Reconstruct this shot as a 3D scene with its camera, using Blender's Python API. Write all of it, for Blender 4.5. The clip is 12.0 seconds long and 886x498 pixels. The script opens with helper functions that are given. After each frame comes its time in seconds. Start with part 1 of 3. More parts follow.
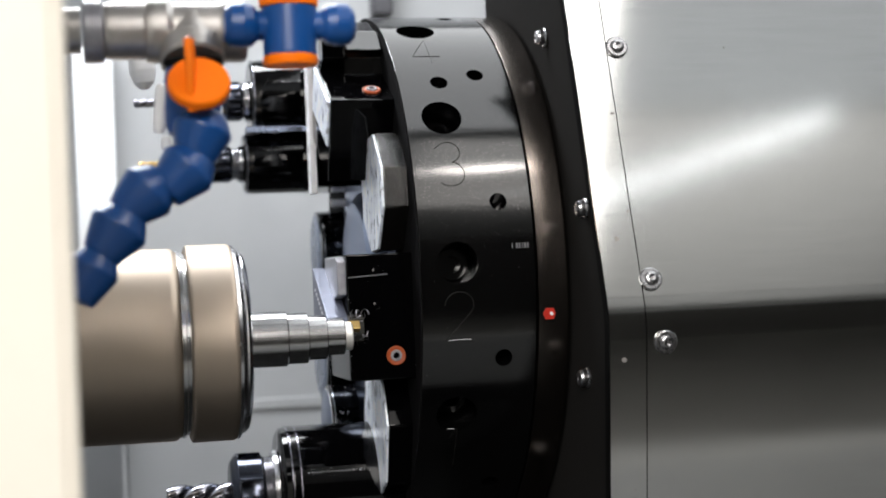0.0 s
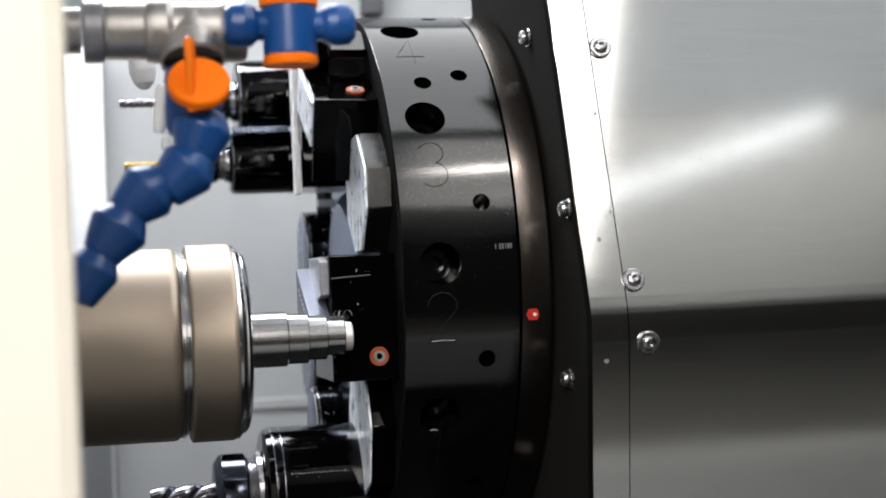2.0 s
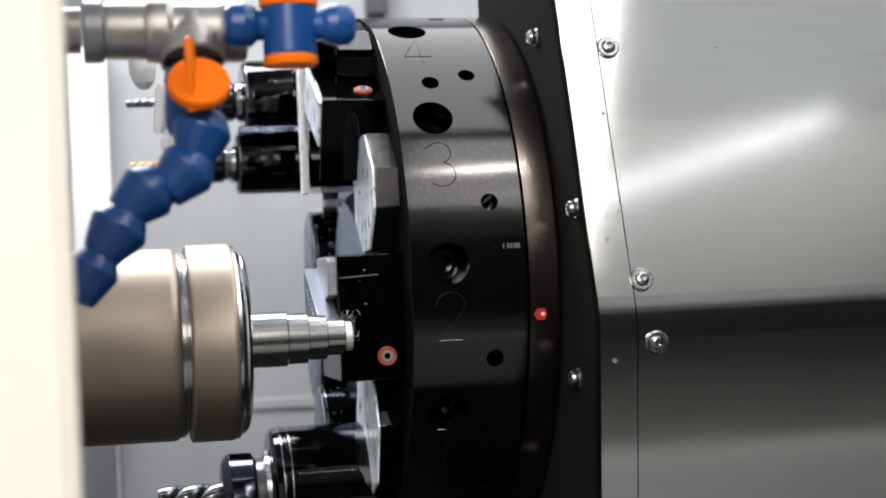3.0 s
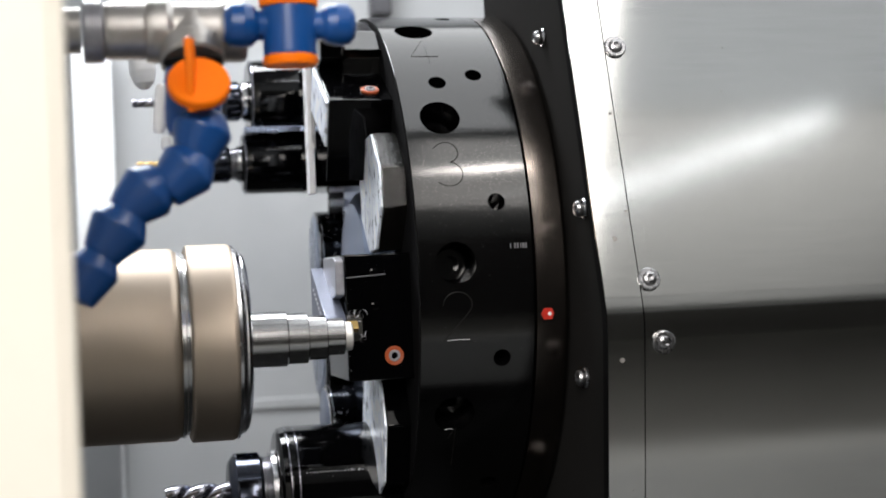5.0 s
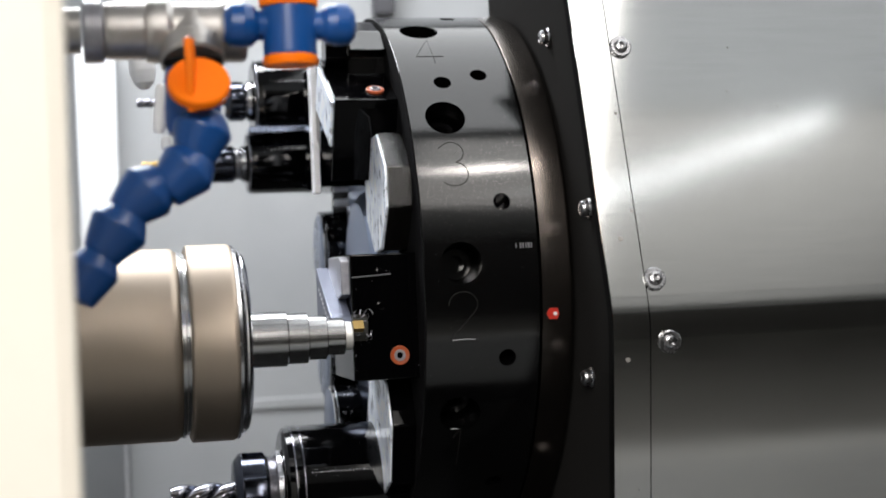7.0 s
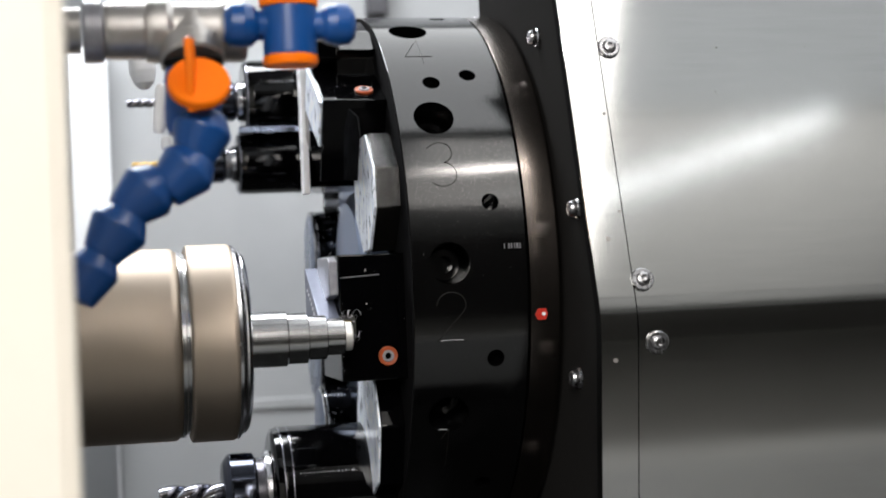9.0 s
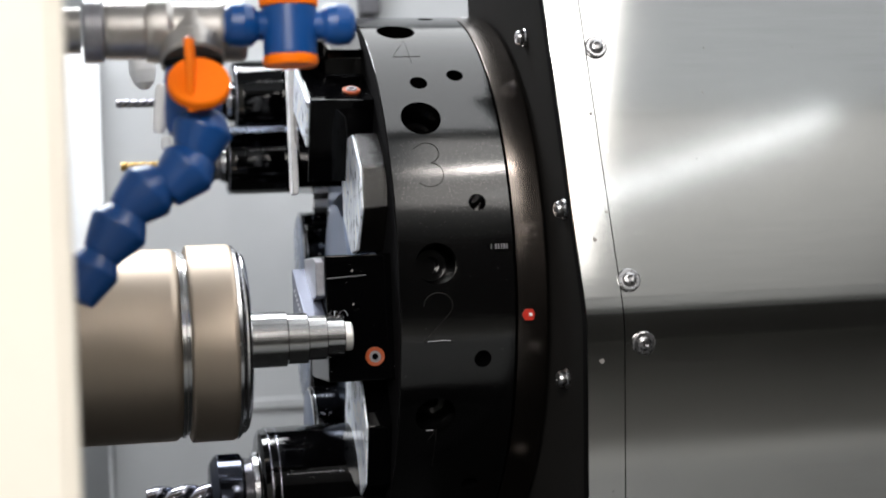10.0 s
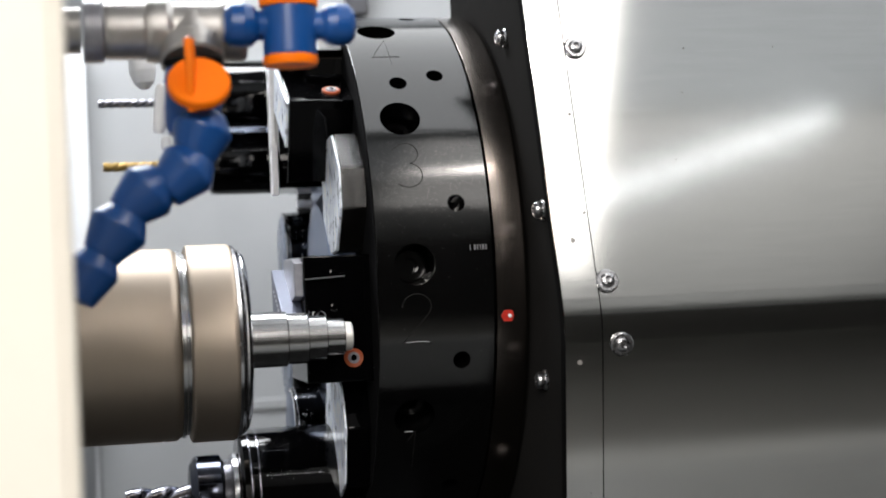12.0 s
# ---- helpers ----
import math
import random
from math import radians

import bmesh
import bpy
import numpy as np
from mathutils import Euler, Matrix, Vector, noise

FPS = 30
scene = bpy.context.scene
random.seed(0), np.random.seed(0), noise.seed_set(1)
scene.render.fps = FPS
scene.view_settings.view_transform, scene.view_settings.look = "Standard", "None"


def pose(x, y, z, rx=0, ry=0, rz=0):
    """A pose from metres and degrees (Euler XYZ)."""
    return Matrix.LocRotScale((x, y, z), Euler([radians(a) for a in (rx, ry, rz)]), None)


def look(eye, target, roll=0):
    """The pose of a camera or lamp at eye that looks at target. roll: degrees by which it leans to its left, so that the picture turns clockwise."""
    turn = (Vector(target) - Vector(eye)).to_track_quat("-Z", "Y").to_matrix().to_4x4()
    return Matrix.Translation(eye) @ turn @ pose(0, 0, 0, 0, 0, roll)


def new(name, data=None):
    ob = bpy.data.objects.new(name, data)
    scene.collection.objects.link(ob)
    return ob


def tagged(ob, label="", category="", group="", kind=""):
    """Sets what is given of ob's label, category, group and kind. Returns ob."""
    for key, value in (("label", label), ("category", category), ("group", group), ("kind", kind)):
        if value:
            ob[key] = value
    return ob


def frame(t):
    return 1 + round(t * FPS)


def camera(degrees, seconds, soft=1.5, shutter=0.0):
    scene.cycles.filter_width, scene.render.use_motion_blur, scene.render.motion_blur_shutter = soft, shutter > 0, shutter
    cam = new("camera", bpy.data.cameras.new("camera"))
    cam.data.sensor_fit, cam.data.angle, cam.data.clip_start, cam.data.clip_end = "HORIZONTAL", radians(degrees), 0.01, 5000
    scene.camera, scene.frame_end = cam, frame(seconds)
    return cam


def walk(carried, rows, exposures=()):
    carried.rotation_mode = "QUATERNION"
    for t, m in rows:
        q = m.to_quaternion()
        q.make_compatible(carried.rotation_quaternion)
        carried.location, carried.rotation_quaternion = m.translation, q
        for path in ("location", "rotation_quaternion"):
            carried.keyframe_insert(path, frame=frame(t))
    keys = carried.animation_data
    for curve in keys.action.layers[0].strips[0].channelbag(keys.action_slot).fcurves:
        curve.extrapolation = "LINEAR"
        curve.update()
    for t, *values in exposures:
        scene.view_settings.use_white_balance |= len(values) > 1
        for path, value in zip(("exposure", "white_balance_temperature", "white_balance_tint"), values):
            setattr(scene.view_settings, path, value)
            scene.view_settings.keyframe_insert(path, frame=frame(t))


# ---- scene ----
# Machining bay of a turning centre. x runs along the spindle to the turret, y away from the eye, z up.
EYE = Vector((0, 0, 1.25))
cam = camera(31.15, 12.0, soft=1.8)
cam.data.dof.use_dof = True
cam.data.dof.focus_distance = 0.89
cam.data.dof.aperture_fstop = 8.2
AIM = EYE + Vector((0.21609, 0.97610, 0.02275))
walk(cam, [(0, look(EYE, AIM, -2.487)), (12, look(EYE, AIM, -2.487))])

# ---- light ----
world = bpy.data.worlds.new("shop")
scene.world = world
world.use_nodes = True
world.node_tree.nodes["Background"].inputs[0].default_value = (0.62, 0.66, 0.72, 1)
world.node_tree.nodes["Background"].inputs[1].default_value = 0.03
scene.view_settings.exposure = 0.0


def area_lamp(name, eye, target, sx, sy, watts, colour):
    data = bpy.data.lights.new(name, "AREA")
    data.shape, data.size, data.size_y, data.energy, data.color = "RECTANGLE", sx, sy, watts, colour
    ob = new(name, data)
    ob.matrix_world = look(Vector(eye), Vector(target))
    return ob


# slanting LED work lamp before the opening; the rest are unseen and added for brightness and reflections: panel and
# spots under the header, bay roof, headstock side, shop
work = area_lamp("work_lamp", (0.62, 0.17, 1.815), (0.42, 0.86, 1.30), 0.37, 0.010, 0.050, (0.92, 0.97, 1.0))
work.matrix_world = work.matrix_world @ pose(0, 0, 0, 0, 0, 8)
# unseen panel added for the bright reflection on cover edge and drum
panel = area_lamp("reflection_panel", (0.358, 0.490, 1.672), (0.358, 0.880, 1.372), 0.165, 0.33, 0.43, (1.0, 0.96, 0.92))
panel.matrix_world = panel.matrix_world @ pose(0, 0, 0, 0, 0, -8)
# two small unseen lamps added for the drum's highlight patches
area_lamp("drum_glint_lamp", (0.362, 0.485, 1.700), (0.235, 0.87, 1.31), 0.055, 0.020, 0.20, (1.0, 0.93, 0.88))
area_lamp("drum_glint_lamp", (0.312, 0.485, 1.690), (0.205, 0.87, 1.31), 0.014, 0.018, 0.036, (1.0, 0.93, 0.88))
area_lamp("bay_lamp", (0.72, 1.11, 2.085), (0.72, 1.12, 1.0), 0.96, 1.2, 9, (0.96, 0.98, 1.0))
# unseen fill lamp added to brighten the faces towards the spindle
area_lamp("side_fill_lamp", (-0.14, 1.25, 1.76), (0.10, 1.16, 1.25), 0.20, 0.8, 13.5, (0.95, 0.97, 1.0))
area_lamp("shop_lamp", (-0.57, -1.7, 2.45), (-0.10, 0.45, 1.30), 1.3, 1.6, 92, (1.0, 0.95, 0.90))
# unseen uplight added to brighten the ceiling that the cover mirrors
area_lamp("ceiling_fill_lamp", (1.9, -1.6, 2.6), (1.9, -1.6, 3.5), 1.8, 1.6, 35, (1.0, 0.97, 0.93))


# ---- materials ----
def mat(name, base, rough=0.5, metal=0.0, scale=60.0, vary=0.15, bump=0.0, stretch=(1, 1, 1), rough_vary=0.1,
        aniso=0.0, coarse=9.0, coat=0.0, ior=1.5):
    """Surface with grain and stain at two scales, both in metres of the thing's own space."""
    m = bpy.data.materials.new(name)
    m.use_nodes = True
    nt = m.node_tree
    b = nt.nodes["Principled BSDF"]
    b.inputs["Metallic"].default_value = metal
    b.inputs["Coat Weight"].default_value = coat
    b.inputs["IOR"].default_value = ior
    b.inputs["Anisotropic"].default_value = aniso
    tc = nt.nodes.new("ShaderNodeTexCoord")
    mp = nt.nodes.new("ShaderNodeMapping")
    mp.inputs["Scale"].default_value = stretch
    nt.links.new(tc.outputs["Object"], mp.inputs["Vector"])
    fine = nt.nodes.new("ShaderNodeTexNoise")
    fine.inputs["Scale"].default_value = scale
    fine.inputs["Detail"].default_value = 6
    nt.links.new(mp.outputs["Vector"], fine.inputs["Vector"])
    big = nt.nodes.new("ShaderNodeTexNoise")
    big.inputs["Scale"].default_value = coarse
    big.inputs["Detail"].default_value = 3
    nt.links.new(tc.outputs["Object"], big.inputs["Vector"])
    mix = nt.nodes.new("ShaderNodeMath")
    mix.operation = "ADD"
    nt.links.new(fine.outputs["Fac"], mix.inputs[0])
    nt.links.new(big.outputs["Fac"], mix.inputs[1])
    ramp = nt.nodes.new("ShaderNodeMapRange")
    ramp.inputs["From Min"].default_value, ramp.inputs["From Max"].default_value = 0.6, 1.4
    ramp.inputs["To Min"].default_value, ramp.inputs["To Max"].default_value = 1 - vary, 1 + vary
    nt.links.new(mix.outputs[0], ramp.inputs["Value"])
    col = nt.nodes.new("ShaderNodeMix")
    col.data_type, col.blend_type = "RGBA", "MULTIPLY"
    col.inputs["Factor"].default_value = 1
    col.inputs["A"].default_value = (*base, 1)
    nt.links.new(ramp.outputs["Result"], col.inputs["B"])
    nt.links.new(col.outputs["Result"], b.inputs["Base Color"])
    rr = nt.nodes.new("ShaderNodeMapRange")
    rr.inputs["From Min"].default_value, rr.inputs["From Max"].default_value = 0.6, 1.4
    rr.inputs["To Min"].default_value = max(0.03, rough - rough_vary)
    rr.inputs["To Max"].default_value = min(1, rough + rough_vary)
    nt.links.new(mix.outputs[0], rr.inputs["Value"])
    nt.links.new(rr.outputs["Result"], b.inputs["Roughness"])
    if bump:
        bp = nt.nodes.new("ShaderNodeBump")
        bp.inputs["Strength"].default_value = bump
        bp.inputs["Distance"].default_value = 0.0006
        nt.links.new(fine.outputs["Fac"], bp.inputs["Height"])
        nt.links.new(bp.outputs["Normal"], b.inputs["Normal"])
    return m


BLACK_OXIDE = mat("black_oxide_steel", (0.0012, 0.0012, 0.0013), 0.115, 0.0, 1100, 0.4, 0.055, (1, 0.5, 0.5), 0.03, coarse=26, ior=1.66)
RING_STEEL = mat("dull_ring_steel", (0.18, 0.158, 0.143), 0.21, 1.0, 400, 0.08, 0.03, rough_vary=0.03, coarse=18)
HOLDER_BLACK = mat("blackened_holder", (0.0008, 0.0008, 0.001), 0.06, 0.0, 140, 0.2, 0.03, rough_vary=0.02, ior=1.27)
CAP_STEEL = mat("lit_cap_steel", (0.004, 0.0037, 0.0034), 0.18, 0.0, 1500, 0.6, 0.3, rough_vary=0.05, coarse=90, ior=1.75)
SATIN = mat("satin_shank_steel", (0.15, 0.165, 0.22), 0.35, 0.4, 150, 0.15, 0.1)
DROPS = mat("bead_sparkle", (0.13, 0.125, 0.125), 0.08, 0.0, 300, 0.1, ior=1.5)
ETCH = mat("etched_grey", (0.10, 0.10, 0.11), 0.4, 0.2, 800, 0.5)
SHADE_BLACK = mat("shaded_return_black", (0.006, 0.006, 0.006), 0.8, 0.0, 120, 0.3, 0.1, ior=1.05)
# white in place of steel, for reflected light on edge plate and pins
LIT_STEEL = mat("steel_painted_bright", (0.92, 0.92, 0.95), 0.3, 0.0, 90, 0.12, 0.2)
WEDGE = mat("ground_wedge_steel", (0.30, 0.30, 0.33), 0.35, 0.4, 220, 0.3, 0.3)
APRON = mat("grey_apron_paint", (0.27, 0.27, 0.262), 0.5, 0.0, 40, 0.06, 0.02)
PLATE = mat("dark_matt_plate", (0.016, 0.0155, 0.015), 0.75, 0.0, 60, 0.15, 0.02, ior=1.05)
SCREW_STEEL = mat("dull_zinc_screw", (0.34, 0.34, 0.35), 0.27, 1.0, 300, 0.15, 0.05)
CUTTER = mat("cutter_steel", (0.30, 0.30, 0.34), 0.22, 1.0, 200, 0.2, 0.1)
GLINT = mat("bright_bead_glint", (0.55, 0.55, 0.58), 0.05, 0.3, 300, 0.1, ior=1.5)
POLISHED = mat("ground_steel", (0.62, 0.62, 0.64), 0.22, 1.0, 120, 0.12, 0.08)
# wet ground steel, near white for the bright wall it would reflect
LIT_FACE = mat("lit_ground_face", (0.86, 0.91, 1.0), 0.32, 0.3, 240, 0.5, 1.0, (1, 1, 0.3), 0.12, coarse=110)
HUB_STEEL = mat("bluish_hub_steel", (0.30, 0.35, 0.47), 0.3, 1.0, 50, 0.15, 0.1)
STAINLESS = mat("brushed_stainless", (0.57, 0.57, 0.555), 0.115, 1.0, 400, 0.05, 0.004, (0.06, 1, 1), 0.02, 0.0, 7)
CHUCK_STEEL = mat("satin_spindle_steel", (0.45, 0.38, 0.31), 0.48, 1.0, 300, 0.04, 0.006, (1, 0.1, 0.1), 0.05)
TURNED = mat("turned_steel", (0.54, 0.54, 0.54), 0.2, 1.0, 900, 0.05, 0.0, (1, 0.02, 0.02), 0.06)
PALE_END = mat("pale_faced_end", (0.80, 0.79, 0.76), 0.4, 0.6, 200, 0.08)
BLUE = mat("blue_acetal", (0.0035, 0.056, 0.225), 0.32, 0.0, 80, 0.15, 0.04)
ORANGE = mat("orange_acetal", (0.98, 0.19, 0.0), 0.5, 0.0, 80, 0.05, 0.02, ior=1.3)
RED_INK = mat("red_paint", (0.42, 0.022, 0.012), 0.4, 0.0, 300, 0.2, 0.1)
CAST_METAL = mat("cast_pipe_fitting", (0.42, 0.405, 0.39), 0.4, 0.8, 110, 0.3, 0.35)
RUBBER = mat("orange_seal", (0.36, 0.07, 0.018), 0.4, 0.0, 300, 0.25, 0.1)
WALL_PAINT = mat("pale_sheet_wall", (0.42, 0.43, 0.44), 0.42, 0.1, 25, 0.06, 0.02)
# white standing for bright light on post, valve and pipe; also the seam
BRIGHT_WHITE = mat("bright_white", (0.85, 0.86, 0.88), 0.35, 0.0, 25, 0.03)
CREAM = mat("cream_door_paint", (0.84, 0.80, 0.715), 0.45, 0.0, 40, 0.03, 0.02)
DARK = mat("matt_black_plate", (0.008, 0.008, 0.0085), 0.8, 0.0, 60, 0.2, ior=1.08)
SEAT = mat("dull_seat_steel", (0.05, 0.05, 0.045), 0.4, 0.6, 300, 0.4, 0.3)
GREY_BAR = mat("dark_grey_rail", (0.10, 0.10, 0.11), 0.4, 0.5, 60, 0.2)
CARBIDE = mat("gold_carbide", (0.50, 0.34, 0.12), 0.42, 0.7, 200, 0.2)
SHOP_FLOOR = mat("grey_reflected_floor", (0.30, 0.30, 0.285), 0.7, 0.0, 12, 0.2, 0.1)
FLOOR = mat("dark_reflected_surface", (0.012, 0.012, 0.012), 0.6, 0.0, 12, 0.2, 0.1, ior=1.2)
DARK_WALL = mat("dark_reflected_wall", (0.075, 0.075, 0.072), 0.6, 0.0, 14, 0.15, 0.05)
NUT_STEEL = mat("blued_nut_steel", (0.075, 0.082, 0.105), 0.16, 1.0, 160, 0.2, 0.06, rough_vary=0.04)
TOOL_BLACK = mat("black_tool_body", (0.0008, 0.0008, 0.001), 0.07, 0.0, 300, 0.2, 0.03, rough_vary=0.02, ior=1.42)
STAIN = mat("dried_coolant_stain", (0.22, 0.21, 0.20), 0.55, 0.4, 900, 0.5)
PRINT = mat("pale_print", (0.75, 0.76, 0.80), 0.5, 0.0, 100, 0.05)
ENGRAVED = mat("engraved_line", (0.005, 0.0045, 0.004), 0.5, 0.0, 100, 0.2, ior=1.35)
BRIGHT_LINE = mat("bright_number_line", (0.28, 0.28, 0.29), 0.35, 0.6, 900, 0.5)


# ---- mesh helpers ----
def finish(bm, name, material, angle=35):
    me = bpy.data.meshes.new(name)
    bmesh.ops.recalc_face_normals(bm, faces=bm.faces)
    bm.to_mesh(me)
    bm.free()
    rounded = [p.use_smooth for p in me.polygons]
    me.set_sharp_from_angle(angle=radians(angle))
    for p, soft in zip(me.polygons, rounded):
        p.use_smooth = soft or not any(rounded)
    me.materials.append(material)
    return me


def part(name, bm, material, parent=None, label="", angle=35):
    """Links a bmesh as one mesh object, under a thing or a part."""
    ob = new(name, finish(bm, name, material, angle))
    if parent:
        ob.parent = parent
    if label:
        tagged(ob, label)
    return ob


def thing(name, label, category, at=(0, 0, 0), group=""):
    ob = new(name)
    ob.location = at
    ob.empty_display_size = 0.02
    return tagged(ob, label, category, group)


def lathe(profile, n=64, m=None, bm=None, close=True):
    """Turns (x, r) rows about the x axis; long runs get a loop close to each end, so that they shade straight."""
    bm = bm or bmesh.new()
    rings, rows = [], [profile[0]]
    for (xa, ra), (xb, rb) in zip(profile, profile[1:]):
        run = math.hypot(xb - xa, rb - ra)
        if run > 0.003:
            q = 0.0004 / run
            rows += [(xa + (xb - xa) * q, ra + (rb - ra) * q), (xb - (xb - xa) * q, rb - (rb - ra) * q)]
        rows.append((xb, rb))
    for x, r in rows:
        rings.append([bm.verts.new((x, -r * math.cos(k * math.tau / n), r * math.sin(k * math.tau / n))) for k in range(n)])
    for a, b in zip(rings, rings[1:]):
        for k in range(n):
            bm.faces.new((a[k], a[(k + 1) % n], b[(k + 1) % n], b[k]))
    if close:
        bm.faces.new(rings[0][::-1])
        bm.faces.new(rings[-1])
    if m:
        bmesh.ops.transform(bm, matrix=m, verts=[v for r in rings for v in r])
    return bm


def block(size, at=(0, 0, 0), bevel=0.0, m=None, bm=None, seg=2):
    bm = bm or bmesh.new()
    made = bmesh.ops.create_cube(bm, size=1)["verts"]
    bmesh.ops.scale(bm, vec=size, verts=made)
    if bevel:
        edges = list({e for v in made for e in v.link_edges})
        out = bmesh.ops.bevel(bm, geom=edges, offset=bevel, segments=seg, affect="EDGES", profile=0.5)
        for f in bm.faces:
            f.smooth = min(e.calc_length() for e in f.edges) < 1.2 * bevel
        made = list({v for f in out["faces"] for v in f.verts} | {v for v in made if v.is_valid})
    bmesh.ops.translate(bm, vec=at, verts=made)
    if m:
        bmesh.ops.transform(bm, matrix=m, verts=made)
    return bm


def prism(outline, x0, x1, bevel=0.0, m=None, bm=None):
    """Outline in (y, z) drawn out along x."""
    bm = bm or bmesh.new()
    a = [bm.verts.new((x0, y, z)) for y, z in outline]
    b = [bm.verts.new((x1, y, z)) for y, z in outline]
    n = len(a)
    bm.faces.new(a), bm.faces.new(b[::-1])
    for k in range(n):
        bm.faces.new((a[k], b[k], b[(k + 1) % n], a[(k + 1) % n]))
    made = a + b
    if bevel:
        edges = list({e for v in made for e in v.link_edges})
        out = bmesh.ops.bevel(bm, geom=edges, offset=bevel, segments=2, affect="EDGES", profile=0.5)
        for f in bm.faces:
            f.smooth = min(e.calc_length() for e in f.edges) < 1.2 * bevel
        made = list({v for f in out["faces"] for v in f.verts} | {v for v in made if v.is_valid})
    if m:
        bmesh.ops.transform(bm, matrix=m, verts=made)
    return bm


def ngon(n, r, turn=0.0):
    return [(-r * math.cos(turn + k * math.tau / n), r * math.sin(turn + k * math.tau / n)) for k in range(n)]


def bored(ob, cutters):
    """Cuts the cutters' bmeshes out of ob's mesh for good."""
    tools = []
    for bm in cutters:
        bmesh.ops.recalc_face_normals(bm, faces=bm.faces)
        me = bpy.data.meshes.new("cutter")
        bm.to_mesh(me)
        bm.free()
        tool = new("cutter", me)
        tool.parent = ob.parent
        mod = ob.modifiers.new("bore", "BOOLEAN")
        mod.operation, mod.object, mod.solver = "DIFFERENCE", tool, "EXACT"
        tools.append(tool)
    bpy.context.view_layer.update()
    me = bpy.data.meshes.new_from_object(ob.evaluated_get(bpy.context.evaluated_depsgraph_get()))
    ob.modifiers.clear()
    ob.data = me
    for p in me.polygons:
        p.use_smooth = True
    me.set_sharp_from_angle(angle=radians(35))
    for tool in tools:
        bpy.data.objects.remove(tool)
    return ob


def tube_path(name, pts, radius, material, parent=None, label=""):
    """Thin round line through the points, as a mesh."""
    bm = bmesh.new()
    n = 6
    rings = []
    pts = [Vector(p) for p in pts]
    for k, p in enumerate(pts):
        d = (pts[min(k + 1, len(pts) - 1)] - pts[max(k - 1, 0)]).normalized()
        q = d.to_track_quat("X", "Z")
        rings.append([bm.verts.new(p + q @ Vector((0, radius * math.cos(j * math.tau / n), radius * math.sin(j * math.tau / n)))) for j in range(n)])
    for a, b in zip(rings, rings[1:]):
        for j in range(n):
            bm.faces.new((a[j], a[(j + 1) % n], b[(j + 1) % n], b[j]))
    bm.faces.new(rings[0][::-1]), bm.faces.new(rings[-1])
    return part(name, bm, material, parent, label)


def radial(phi, r=0.0):
    """Pose on the turret: local -y points out along the radius at phi degrees above the horizontal, x along the axis."""
    return pose(0, 0, 0, -phi, 0, 0) @ Matrix.Translation((0, -r, 0))


# ---- setting ----
AX_Y, AX_Z = 1.0323, 1.2563          # turret axis
SP_Y, SP_Z = 0.862, 1.2245           # spindle axis
ORIGIN = (0, AX_Y, AX_Z)
movers = []


def slab(name, size, at, material, label="", bevel=0.0):
    ob = part(name, block(size, (0, 0, 0), bevel), material)
    ob.location = at
    return tagged(ob, label, kind="structure")


# unseen shop shell; its dark and pale tones are set for the metal's reflections
slab("floor", (6, 7, 0.1), (0.3, 0.2, -0.05), SHOP_FLOOR, "unseen shop floor, grey for the cover's reflection")
slab("ceiling", (6, 7, 0.1), (0.3, 0.2, 3.55), WALL_PAINT, "unseen shop ceiling, pale for reflections")
slab("wall_back", (6, 0.1, 2.3), (0.3, -3.0, 1.15), DARK_WALL, "unseen shop wall, lower part dark for reflections")
slab("wall_back_upper", (6, 0.1, 1.2), (0.3, -3.0, 2.9), WALL_PAINT, "unseen shop wall, upper part pale for reflections")
slab("wall_left", (0.1, 7, 3.5), (-2.75, 0.2, 1.75), FLOOR, "unseen shop wall, dark to cut stray light")
slab("wall_right", (0.1, 7, 3.5), (3.35, 0.2, 1.75), FLOOR, "unseen shop wall, dark to cut stray light")
slab("wall_rear", (2.6, 0.03, 2.1), (0.4, 1.80, 1.05), WALL_PAINT, "pale grey sheet metal rear wall of the machining bay")
slab("wall_headstock", (0.03, 1.32, 2.1), (-0.215, 1.12, 1.05), WALL_PAINT, "pale grey sheet metal wall around the spindle")
slab("wall_tailstock", (0.03, 1.32, 2.1), (1.50, 1.12, 1.05), WALL_PAINT, "pale grey sheet metal end wall")
slab("roof_panel", (1.8, 1.32, 0.03), (0.65, 1.12, 2.115), WALL_PAINT, "pale grey sheet metal roof of the machining bay")
# pan and lower front lie out of view; their tones shape reflections
slab("chip_pan", (1.7, 1.3, 0.04), (0.64, 1.13, 0.72), FLOOR, "unseen chip pan under the spindle, dark for reflections")
slab("apron_panel", (1.9, 0.03, 1.02), (0.65, 0.475, 0.510), APRON, "grey painted lower front panel")


# unseen sill and dark sheet, added for what drum and cover reflect below
sill = part("apron_sill", prism([(0.4595, 1.030), (0.4900, 1.030), (0.5700, 0.872), (0.5660, 0.870), (0.4860, 1.026), (0.4595, 1.026)], -0.20, 1.48), APRON)
tagged(sill, "unseen grey sloping sill, placed for the band it reflects", kind="structure")
slab("dark_baffle", (1.66, 0.004, 0.128), (0.64, 0.568, 0.805), FLOOR, "unseen dark sheet under the sill that darkens reflections")
# unseen panel added as the grey that cover and drum mirror
slab("header_panel", (1.9, 0.006, 0.455), (0.65, 0.447, 1.8925), WALL_PAINT, "unseen pale panel over the opening, added for reflections")


